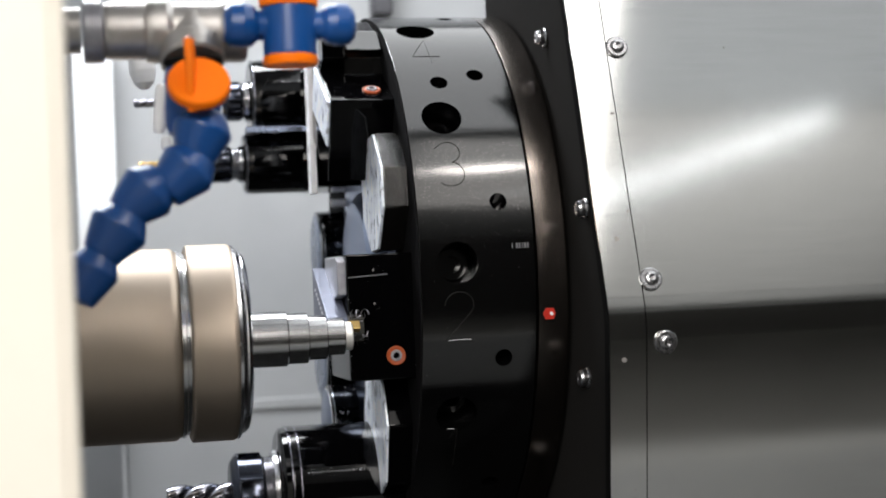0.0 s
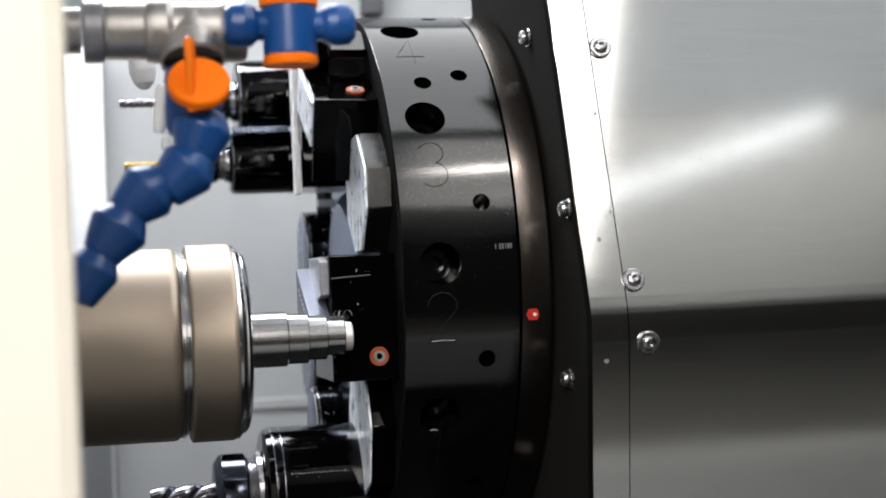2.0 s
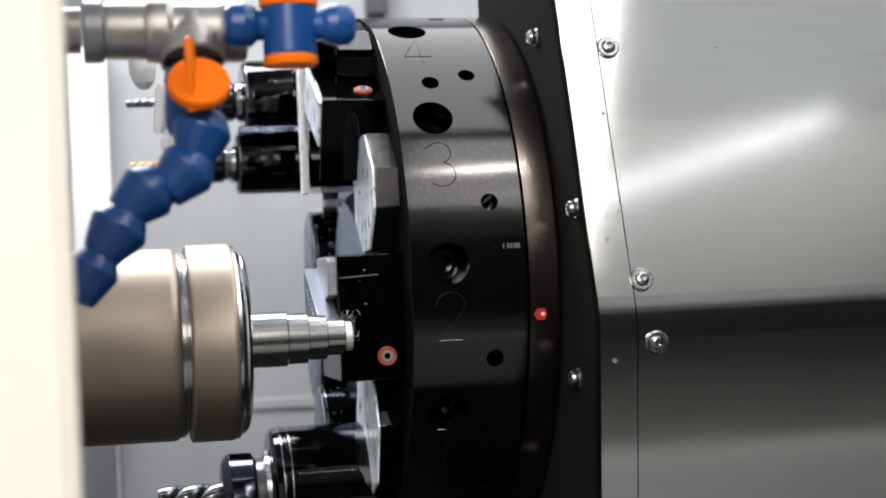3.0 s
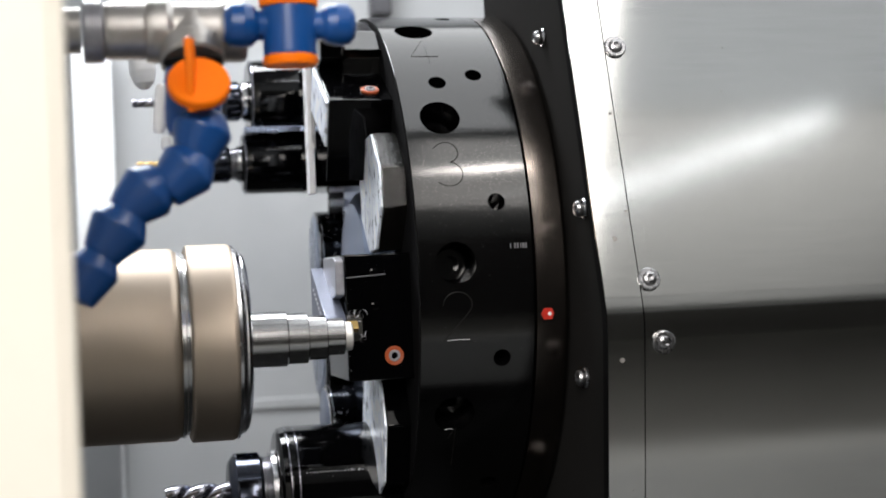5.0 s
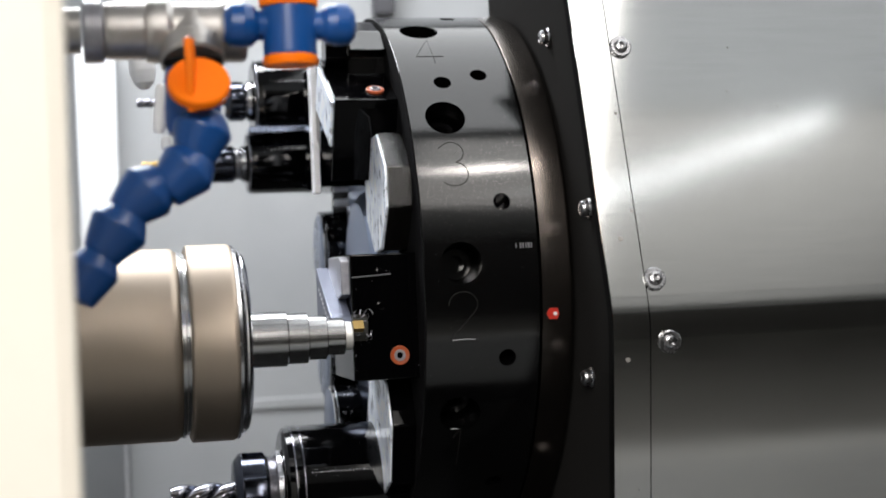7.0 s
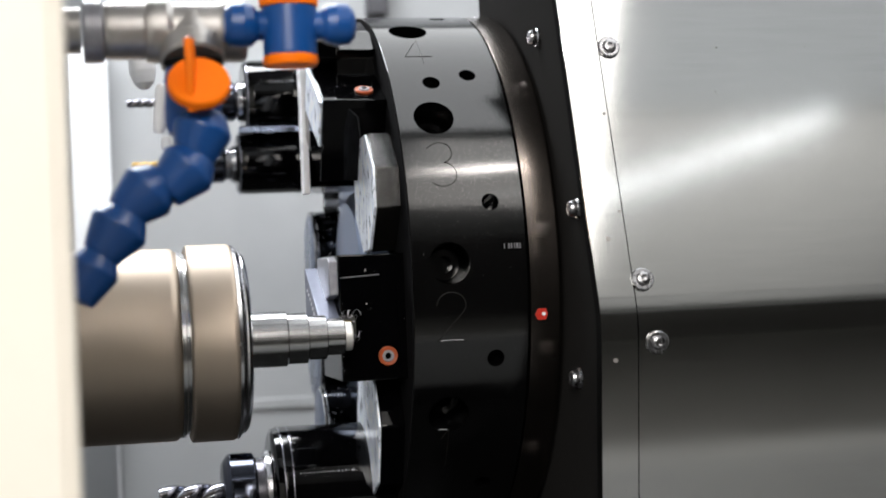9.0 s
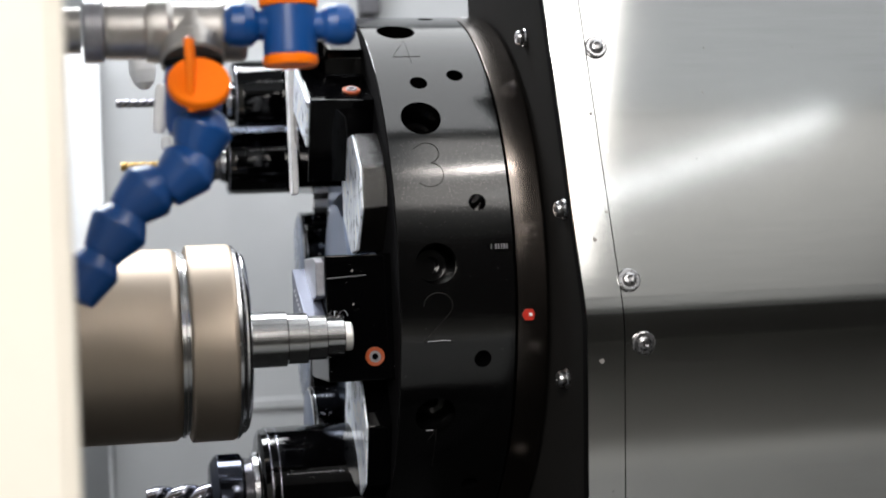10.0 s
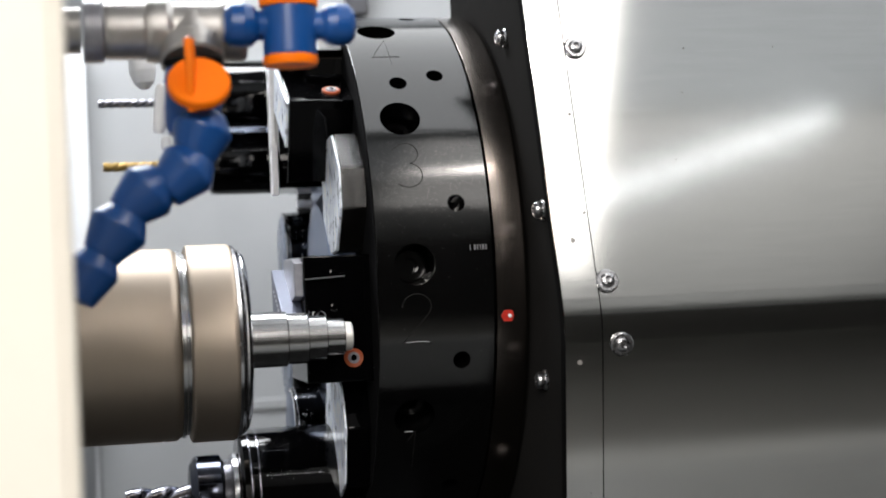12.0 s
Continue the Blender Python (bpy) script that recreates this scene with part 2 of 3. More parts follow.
def build_door():
    door = thing("sliding_door", "cream painted sliding door, open, with a folded edge", "door", (-0.005, 0.45, 0.85))
    part("door_panel", block((0.60, 0.003, 1.25), (-0.3035, 0.0, 0.62), 0.001), CREAM, door)
    part("folded_edge", block((0.004, 0.034, 1.25), (-0.002, 0.0165, 0.62), 0.0015), CREAM, door)
    part("handle", block((0.02, 0.03, 0.25), (-0.20, -0.018, 0.45), 0.006), DARK, door, "dark door handle")
    return door


build_door()


# ---- spindle side, still ----
def build_spindle():
    sp = thing("spindle_nose", "satin steel spindle nose with a grooved collet ring", "spindle", (0, SP_Y, SP_Z))
    part("body", lathe([(-0.2, 0.0514), (0.0380, 0.0514), (0.0405, 0.0514), (0.0425, 0.0500), (0.0432, 0.0490)], 96), CHUCK_STEEL, sp)
    part("groove", lathe([(0.0430, 0.0485), (0.0435, 0.0500), (0.0455, 0.0500), (0.0460, 0.0484), (0.0480, 0.0484)], 96), TURNED, sp, "bright groove ring")
    part("ring", lathe([(0.0478, 0.0500), (0.0486, 0.0522), (0.0495, 0.0528), (0.0503, 0.0528), (0.0695, 0.0528), (0.0705, 0.0528), (0.0718, 0.0522), (0.0722, 0.0505)], 96), CHUCK_STEEL, sp)
    part("nose_cap", lathe([(0.0715, 0.0515), (0.0722, 0.0522), (0.0738, 0.0518), (0.0752, 0.0500), (0.0762, 0.0490), (0.0770, 0.0492),
                            (0.0785, 0.0475), (0.0795, 0.0440), (0.0798, 0.018), (0.0805, 0.0165)], 96), POLISHED, sp, "polished chamfered cap")
    return sp


build_spindle()


def build_workpiece():
    wp = thing("workpiece", "bright stepped steel shaft held in the spindle", "workpiece", (0, SP_Y, SP_Z))
    steps = [(0.0806, 0.1015, 0.0150), (0.1015, 0.1129, 0.0138), (0.1129, 0.1231, 0.0121), (0.1231, 0.1330, 0.0100)]
    for x0, x1, r in steps:
        c = 0.0002
        part("step", lathe([(x0, r - c), (x0 + c, r), (x1 - 2 * c, r), (x1, r - 2 * c)], 72), TURNED, wp)
    part("faced_end", lathe([(0.1330, 0.0074), (0.1334, 0.0079), (0.1368, 0.0079), (0.1376, 0.0070)], 64), PALE_END, wp, "pale chamfered end of the shaft")
    return wp


build_workpiece()


# coolant manifold; numbers are offsets on the plane y = HOSE_Y
HOSE_Y = 0.68


def at_hose(u, v, back=0.0):
    """u, v in steps of about a quarter millimetre, fitted to the camera's view, from the first valve's face, right and
    up.
    """
    return Vector((0.0465 + 0.00025 * u, HOSE_Y + back, 1.341 + 0.000238 * v))


def along(a, b):
    """Pose at a whose x axis points to b."""
    d = (b - a)
    return Matrix.Translation(a) @ d.to_track_quat("X", "Z").to_matrix().to_4x4()


def build_manifold():
    mf = thing("coolant_manifold", "cast metal coolant pipe with tee and elbow fittings", "pipe", at_hose(0, 105, 0.02))
    inv = Matrix.Translation(-at_hose(0, 105, 0.02))
    back = 0.022

    def run(name, u0, v0, u1, v1, prof, mtl=CAST_METAL, label="", b0=back, b1=back):
        a, b = at_hose(u0, v0, b0), at_hose(u1, v1, b1)
        L = (b - a).length
        return part(name, lathe([(x * L, r) for x, r in prof], 40, inv @ along(a, b)), mtl, mf, label)

    run("pipe", -1005, 108, -190, 108, [(0, 0.0100), (1, 0.0100)])
    run("union_nut", -186, 106, -150, 106, [(0, 0.0125), (0.08, 0.0138), (0.9, 0.0138), (1, 0.0125)], WEDGE, "grey union nut")
    run("coupling", -150, 107, -75, 107, [(0, 0.0118), (0.1, 0.0125), (0.9, 0.0125), (1, 0.0118)])
    run("tee_body", -78, 107, 95, 105, [(0, 0.0135), (0.06, 0.0142), (0.2, 0.0142), (0.26, 0.0122), (0.72, 0.0122), (0.8, 0.0138), (0.95, 0.0138), (1, 0.0128)])
    run("tee_branch", -2, 118, -2, 40, [(0, 0.0110), (0.45, 0.0115), (0.55, 0.0138), (0.95, 0.0140), (1, 0.0130)], b1=0.012)
    run("black_gasket", -2, 46, -2, 36, [(0, 0.0125), (1, 0.0125)], DARK, "black gasket ring", 0.012, 0.012)
    # white blob for a bright spot there, set back to fit the camera's view
    part("white_blob", lathe([(0, 0.0045), (0.004, 0.0060), (0.012, 0.0066), (0.018, 0.0050), (0.021, 0.002)], 32, inv @ along(Vector((0.0265, 0.78, 1.3720)), Vector((0.0285, 0.78, 1.3500)))), BRIGHT_WHITE, mf, "white blob behind the pipe, placed to fit the view")
    return mf


build_manifold()


def build_valve():
    v = thing("hose_valve", "blue hose valve with a round orange tap", "valve", at_hose(0, 0))
    o = Matrix.Translation(-at_hose(0, 0))
    # tap disc faces the eye and leans down
    face = pose(0, 0, 0, 0, 0, 90)
    part("tap", lathe([(-0.003, 0.0124), (-0.002, 0.0132), (0.001, 0.0132), (0.002, 0.0122)], 48, pose(0, -0.012, -0.0028, -34, 0, 0) @ face), ORANGE, v, "orange round tap")
    part("lever", block((0.0034, 0.009, 0.031), (0.0006, -0.016, 0.0025), 0.0012, pose(0, 0, 0, 6, 0, -14)), ORANGE, v, "orange tap lever")
    a, b = at_hose(-1, 22, 0.006), at_hose(-12, -95, 0.004)
    part("body", lathe([(0, 0.0125), (0.004, 0.0128), (0.016, 0.0122), (0.024, 0.0110), (0.028, 0.0095)], 40, o @ along(a, b)), BLUE, v)
    # white parts added for the bright glints beside the valve body
    part("glint_strip", lathe([(0, 0.0018), (0.002, 0.0026), (0.019, 0.0026), (0.021, 0.0018)], 20, o @ along(at_hose(-58, -2, 0.004), at_hose(-66, -92, 0.004))), BRIGHT_WHITE, v, "white strip for a bright glint")
    part("glint_tip", lathe([(0, 0.0016), (0.002, 0.0022), (0.005, 0.0020), (0.006, 0.001)], 20, o @ along(at_hose(-54, -95, 0.004), at_hose(-56, -140, 0.004))), BRIGHT_WHITE, v, "white tip for a bright glint")
    return v


build_valve()


def build_second_valve():
    v = thing("hose_valve", "blue hose valve with orange collars", "valve", at_hose(162, 90))
    o = Matrix.Translation(-at_hose(162, 90))
    part("body", lathe([(-0.0108, 0.0112), (-0.010, 0.0115), (0.0095, 0.0118), (0.0106, 0.0114)], 48, o @ along(at_hose(162, 89), at_hose(162, 190))), BLUE, v)
    part("collar", lathe([(0, 0.0112), (0.001, 0.0118), (0.004, 0.0118), (0.0045, 0.0108)], 48, o @ along(at_hose(162, 26), at_hose(162, 200))), ORANGE, v, "orange lower collar")
    part("collar", lathe([(0, 0.0125), (0.001, 0.0128), (0.008, 0.0128), (0.009, 0.0115)], 48, o @ along(at_hose(162, 133), at_hose(162, 200))), ORANGE, v, "orange upper collar")
    for s, r in ((-1, 0.0098), (1, 0.0092)):
        part("stub", lathe([(0.008, 0.0062), (0.0135, 0.0064), (0.016, r * 0.9), (0.020, r), (0.0255, r * 0.96), (0.028, r * 0.7)], 40,
                           o @ along(at_hose(162, 98), at_hose(162 + s * 200, 104))), BLUE, v)
    return v


build_second_valve()


def build_hose():
    """Jointed hose: each segment a socket cup with a ball end, one after another along a bent line."""
    hose = thing("coolant_hose", "blue jointed plastic coolant hose hanging from the valve", "hose", at_hose(0, -100))
    o = Matrix.Translation(-at_hose(0, -100))
    line = [(6, -52), (2, -100), (-30, -165), (-98, -203), (-146, -268), (-190, -340), (-214, -405)]
    prof = [(-0.0112, 0.0070), (-0.0098, 0.0084), (-0.0070, 0.0101), (-0.0034, 0.0120), (-0.0026, 0.0121), (-0.0018, 0.0120), (0.0050, 0.0098), (0.0104, 0.0080), (0.0114, 0.0070)]
    for k in range(1, len(line) - 1):
        a, b, c = (at_hose(*line[q], -0.002 * q) for q in (k - 1, k + 1, k))
        sc = 1.05 if k < 5 else 0.92
        part("segment", lathe([(x, r * sc) for x, r in prof], 32, o @ along(c, c + (b - a))), BLUE, hose, angle=20)
    return hose


build_hose()


# ---- turret side, moves along x ----
def cut_cyl(phi, x, r, r0, r1, n=32):
    """A cutter from radius r0 to r1 at the angle phi."""
    return lathe([(r0, r), (r1, r)], n, pose(x, 0, 0) @ pose(0, 0, 0, -phi, 0, 0) @ pose(0, 0, 0, 0, 0, -90) @ pose(0, 0, 0))


def on_drum(x, phi, r=0.17):
    a = radians(phi)
    return Vector((x, -r * math.cos(a), r * math.sin(a)))


DIGITS = {
    "4": [[(0.62, 0.0), (0.62, 1.0), (0.0, 0.26), (1.0, 0.26)]],
    "3": [[(0.05, 0.86)] + [(0.5 + 0.42 * math.sin(a), 0.76 + 0.24 * math.cos(a)) for a in np.linspace(-0.9, 2.9, 10)]
          + [(0.5 + 0.5 * math.sin(a), 0.27 + 0.27 * math.cos(a)) for a in np.linspace(0.3, 4.0, 12)]],
    "2": [[(0.5 + 0.5 * math.sin(a), 0.74 + 0.26 * math.cos(a)) for a in np.linspace(-1.6, 2.2, 12)] + [(0.0, 0.0), (1.0, 0.0)]],
    "1": [[(0.3, 0.75), (0.55, 1.0), (0.55, 0.0)]],
}


def build_turret():
    tt = thing("turret", "black twelve-station tool turret drum with bored clamping holes", "turret", ORIGIN)
    drum = part("drum", lathe([(0.1795, 0.045), (0.1795, 0.16985), (0.17965, 0.170), (0.2450, 0.170), (0.2452, 0.1697), (0.2453, 0.160)], 256), BLACK_OXIDE, tt)
    cutters = []
    for k in range(12):
        cutters.append(cut_cyl(61.94 + 30 * k, 0.2006, 0.0117, 0.142, 0.19))
        cutters.append(cut_cyl(43.42 + 30 * k, 0.2264, 0.0050, 0.150, 0.19, 24))
    cutters.append(cut_cyl(41.3, 0.2036, 0.0052, 0.150, 0.19, 24))
    bored(drum, cutters)
    for k in range(-2, 3):
        m = pose(0.2006, 0, 0) @ pose(0, 0, 0, -(1.94 + 30 * k), 0, 0) @ pose(0, 0, 0, 0, 0, -90)
        head = part("clamp_screw", lathe([(0.1405, 0.0100), (0.1525, 0.0100), (0.1540, 0.0088), (0.1541, 0.0050), (0.1480, 0.0048)], 24, m), BLACK_OXIDE, tt, "socket clamp screw")
    part("back_ring", lathe([(0.2464, 0.160), (0.2465, 0.1694), (0.2468, 0.1698), (0.2635, 0.1698), (0.2650, 0.1690), (0.2664, 0.1660), (0.2666, 0.150)], 256), RING_STEEL, tt, "dull steel index ring")
    part("hub", lathe([(0.168, 0.02), (0.170, 0.050), (0.174, 0.056), (0.1792, 0.058)], 96), HUB_STEEL, tt, "polished bluish hub")
    part("front_face", lathe([(0.1788, 0.058), (0.1790, 0.1445), (0.1794, 0.1445)], 128), HUB_STEEL, tt, "ground face of the drum")
    # matt black ring added to put out the end face's bright reflection
    part("dark_end_ring", lathe([(0.1789, 0.1450), (0.1788, 0.1690), (0.1793, 0.1694), (0.1794, 0.1450)], 128), DARK, tt, "added matt black ring that darkens the drum's end face")
    for ch, phi in (("4", 47.6), ("3", 16.8), ("2", -12.8), ("1", -40.5)):
        for stroke in DIGITS[ch]:
            pts = []
            for (u, v), (u2, v2) in zip(stroke, stroke[1:]):
                for q in (0, 0.5):
                    pts.append(on_drum(0.1925 + 0.0165 * (u + q * (u2 - u)), phi + 9.3 * (v + q * (v2 - v)), 0.17))
            u, v = stroke[-1]
            pts.append(on_drum(0.1925 + 0.0165 * u, phi + 9.3 * v, 0.17))
            tube_path("number_" + {"4": "four", "3": "three", "2": "two", "1": "one"}[ch], pts, 0.00028, ENGRAVED, tt, "engraved station number")
    # red arrow mark with a pale screw on the index ring
    mk = prism([(0.0022, 0.0032), (-0.0024, 0.0032), (-0.0042, 0.0), (-0.0024, -0.0032), (0.0022, -0.0032), (0.0034, 0.0)], 0, 0.0008, 0, pose(0.2530, 0, 0) @ pose(0, 0, 0, 8.42, 0, 0) @ pose(0, -0.1695, 0) @ pose(0, 0, 0, 0, 0, -90))
    mark = part("index_mark", mk, RED_INK, tt, "red painted arrow mark")
    part("pin", lathe([(0.1696, 0.0011), (0.1710, 0.0011), (0.1713, 0.0008)], 16, pose(0.2538, 0, 0) @ pose(0, 0, 0, 8.42, 0, 0) @ pose(0, 0, 0, 0, 0, -90)), PRINT, mark, "bright pin")
    for y, z, x in ((1.115, 1.3115, 0.1690), (1.050, 1.1739, 0.1600)):
        part("locating_pin", lathe([(x, 0.0022), (x + 0.0006, 0.0028), (0.1794, 0.0028)], 20, pose(0, y - AX_Y, z - AX_Z)), LIT_STEEL, tt, "locating pin painted bright")
    # scratched marks, and brighter lines at the foot of the two and by the one
    for k, w in enumerate((0.0006, 0.0012, 0.0009, 0.0006, 0.0014, 0.0008)):
        x = 0.2325 + 0.0016 * k + (0.001 if k else 0)
        part("etched_mark", block((w, 0.0003, 0.0030), (x, -0.17, 0), 0, pose(0, 0, 0, -4.8, 0, 0)), ETCH, tt)
    for x0, x1, phi in ((0.1945, 0.2075, -12.7), (0.1955, 0.2000, -31.4)):
        tube_path("number_line", [on_drum(x0, phi), on_drum((x0 + x1) / 2, phi + 0.1), on_drum(x1, phi)], 0.0003, BRIGHT_LINE, tt)
    # coolant beads on the drum, clustered to imitate the sparkle of its highlight band
    rng = random.Random(4)
    bm = bmesh.new()
    for k in range(1500):
        phi = min(max(rng.gauss(20, 6), -25), 60) if k < 1380 else rng.uniform(-30, 60)
        x = rng.uniform(0.1815, 0.2440)
        r = rng.choice((0.0001, 0.00012, 0.00016, 0.00024))
        if abs((phi - 1.94 + 15) % 30 - 15) < 4.6 and abs(x - 0.2006) < 0.0135 or abs((phi - 13.42 + 15) % 30 - 15) < 2.4 and abs(x - 0.2264) < 0.007:
            continue
        q = pose(x, 0, 0) @ pose(0, 0, 0, -phi, 0, 0) @ pose(0, 0, 0, 0, 0, -90)
        c = [bm.verts.new(q @ Vector((0.16995, r * math.cos(a), r * math.sin(a) * 1.2))) for a in np.linspace(0, math.tau, 7)[:-1]]
        d = [bm.verts.new(q @ Vector((0.17 + r * 0.35, 0.55 * r * math.cos(a), 0.55 * r * math.sin(a)))) for a in np.linspace(0, math.tau, 7)[:-1]]
        for j in range(6):
            bm.faces.new((c[j], c[(j + 1) % 6], d[(j + 1) % 6], d[j]))
        bm.faces.new(d)
    tagged(part("bead_specks", bm, DROPS, tt, "fine beads for coolant drops, chips and painted glints", 80), kind="stuff")
    return tt


turret = build_turret()
movers.append((turret, ORIGIN))


def screw(parent, m, r=0.0042, tall=0.0040, flange=1.55):
    """Socket button screw on its washer, whose head looks along local -y of m."""
    t = m @ pose(0, 0, 0, 0, 0, -90)
    part("washer", lathe([(0, r * flange), (0.0010, r * flange * 1.02), (0.0016, r * flange * 0.9)], 28, t), SCREW_STEEL, parent)
    return part("screw", lathe([(0.0, r), (tall - 0.0020, r), (tall - 0.0006, r * 0.86), (tall, r * 0.62), (tall, r * 0.44), (tall - 0.0020, r * 0.42)], 24, t), SCREW_STEEL, parent)


def build_plate():
    pl = thing("turret_back_plate", "dark matt steel plate with washer-headed screws behind the turret", "plate", ORIGIN)
    part("sheet", prism([(-0.1800, -0.42), (-0.2315, -0.028), (-0.1615, 0.20)] + [(0.003, 0.20), (0.003, -0.42)], 0.2673, 0.2840), PLATE, pl)
    for y, z in ((-0.1345, 0.1370), (-0.1990, 0.0325), (-0.1890, -0.0608), (-0.14, -0.145)):
        screw(pl, pose(0.2675, y, z) @ pose(0, 0, 0, 0, 0, -90), 0.0046, 0.0060, 1.22)
    return pl


movers.append((build_plate(), ORIGIN))


def build_cover():
    """Bent stainless housing: an upright lower front, a bend, and an upper front that leans back."""
    cv = thing("turret_cover", "brushed stainless sheet metal turret cover with button screws", "cover", ORIGIN)
    z0, y0 = -0.0166 - 0.0063 - 0.0050, 0.7945 - AX_Y

    def front(z, lift=0.0):
        return y0 - lift + (0.309 * (z - z0) if z > z0 else -0.127 * (z - z0))

    def sheet(x0, x1, lift, thick, back):
        zs = [-0.45, z0 - 0.012] + [z0 + 0.012 * math.sin(a) for a in np.linspace(-1.2, 1.2, 9)] + [z0 + 0.012, 0.22]
        def soft(z):
            d = abs(z - z0)
            return front(z, lift) + (0.0024 * (1 - d / 0.012) ** 2 * 0.5 if d < 0.012 else 0)
        outer = [(soft(z), z) for z in zs]
        inner = [(soft(z) + thick, z) for z in reversed(zs)]
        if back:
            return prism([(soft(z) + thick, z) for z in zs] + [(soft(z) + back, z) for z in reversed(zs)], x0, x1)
        return prism(outer + inner, x0, x1)

    fs = sheet(0.2858, 1.05, 0.0, 0.0015, 0.0)
    turn = Matrix.Translation((0.2858, 0, z0)) @ pose(0, 0, 0, 0, -0.3, 0) @ Matrix.Translation((-0.2858, 0, -z0))
    bmesh.ops.transform(fs, matrix=turn, verts=[v for v in fs.verts if v.co.x > 0.3])
    part("front_sheet", fs, STAINLESS, cv)
    part("edge_strip", sheet(0.2651, 0.2850, 0.0006, 0.0015, 0.0), STAINLESS, cv, "folded stainless edge strip")
    # return fold of the strip, coloured black for the shade in there
    part("shaded_return", sheet(0.2655, 0.2668, 0.0006, 0.0015, 0.010), SHADE_BLACK, cv, "return fold of the edge strip, black for its shade")
    part("seam_backing", sheet(0.2800, 0.2950, -0.0020, 0.001, 0.0), DARK, cv)
    tu, tl = math.degrees(math.atan(0.309)), -math.degrees(math.atan(0.127))
    for x, z, tilt in ((0.2914, 0.1282, tu), (0.2906, -0.0016, tu), (0.2959, -0.0349, tl), (0.2959, -0.165, tl), (0.2914, 0.205, tu)):
        zz = z - 0.0063
        screw(cv, pose(x, front(zz) - 0.0002, zz) @ pose(0, 0, 0, -tilt, 0, 0), 0.0040)
    rng = random.Random(12)
    bm = bmesh.new()
    spots = [(rng.uniform(0.287, 0.42), rng.uniform(-0.01, 0.15), rng.choice((0.0002, 0.0003, 0.0005))) for k in range(16)]
    spots += [(rng.uniform(0.267, 0.284), rng.uniform(-0.15, 0.12), rng.choice((0.0004, 0.0009, 0.0014))) for k in range(6)]
    for x, z, r in spots:
        y = front(z) - (0.0008 if x < 0.285 else 0.0002)
        bm.faces.new([bm.verts.new((x + r * math.cos(a) * rng.uniform(0.6, 1.2), y + (0.309 if z > z0 else -0.127) * r * math.sin(a), z + r * math.sin(a))) for a in np.linspace(0, math.tau, 9)[:-1]])
    tagged(part("stain_specks", bm, STAIN, cv, "small dull stain specks"), kind="stuff")
    return cv


movers.append((build_cover(), ORIGIN))


def nozzle(parent, m):
    """Coolant nozzle: orange seal ring and steel ball seat, facing local -y."""
    t = m @ pose(0, 0, 0, 0, 0, -90)
    ring = part("nozzle", lathe([(-0.001, 0.0054), (0.0010, 0.0055), (0.0014, 0.0049), (0.0012, 0.0034), (-0.0006, 0.0032)], 32, t), RUBBER, parent, "orange seal ring")
    part("ball_seat", lathe([(-0.001, 0.0033), (0.0016, 0.0033), (0.0020, 0.0028), (0.0020, 0.0019), (-0.0004, 0.0018)], 28, t), WEDGE, ring, "steel ball seat")


def beads(parent, m, spots):
    """Small beads at (x, z, r) on the plane y = 0 of m, facing local -y; for coolant drops, chips and painted glints.
    """
    bm = bmesh.new()
    for x, z, r in spots:
        c = [bm.verts.new(m @ Vector((x + r * math.cos(a), 0.00005, z + r * math.sin(a)))) for a in np.linspace(0, math.tau, 7)[:-1]]
        d = [bm.verts.new(m @ Vector((x + 0.55 * r * math.cos(a), -0.45 * r, z + 0.55 * r * math.sin(a)))) for a in np.linspace(0, math.tau, 7)[:-1]]
        for j in range(6):
            bm.faces.new((c[j], c[(j + 1) % 6], d[(j + 1) % 6], d[j]))
        bm.faces.new(d)
    return tagged(part("bead_specks", bm, GLINT, parent, "fine beads for coolant drops, chips and painted glints", 80), kind="stuff")


# bead-shaped bits stand for the chips along the drum's top edge
rng = random.Random(31)
for phi in (72, 78, 84):
    beads(turret, radial(phi, 0.1698), [(rng.uniform(0.232, 0.262), rng.uniform(-0.006, 0.006), rng.choice((0.0003, 0.0005, 0.0007))) for k in range(9)])


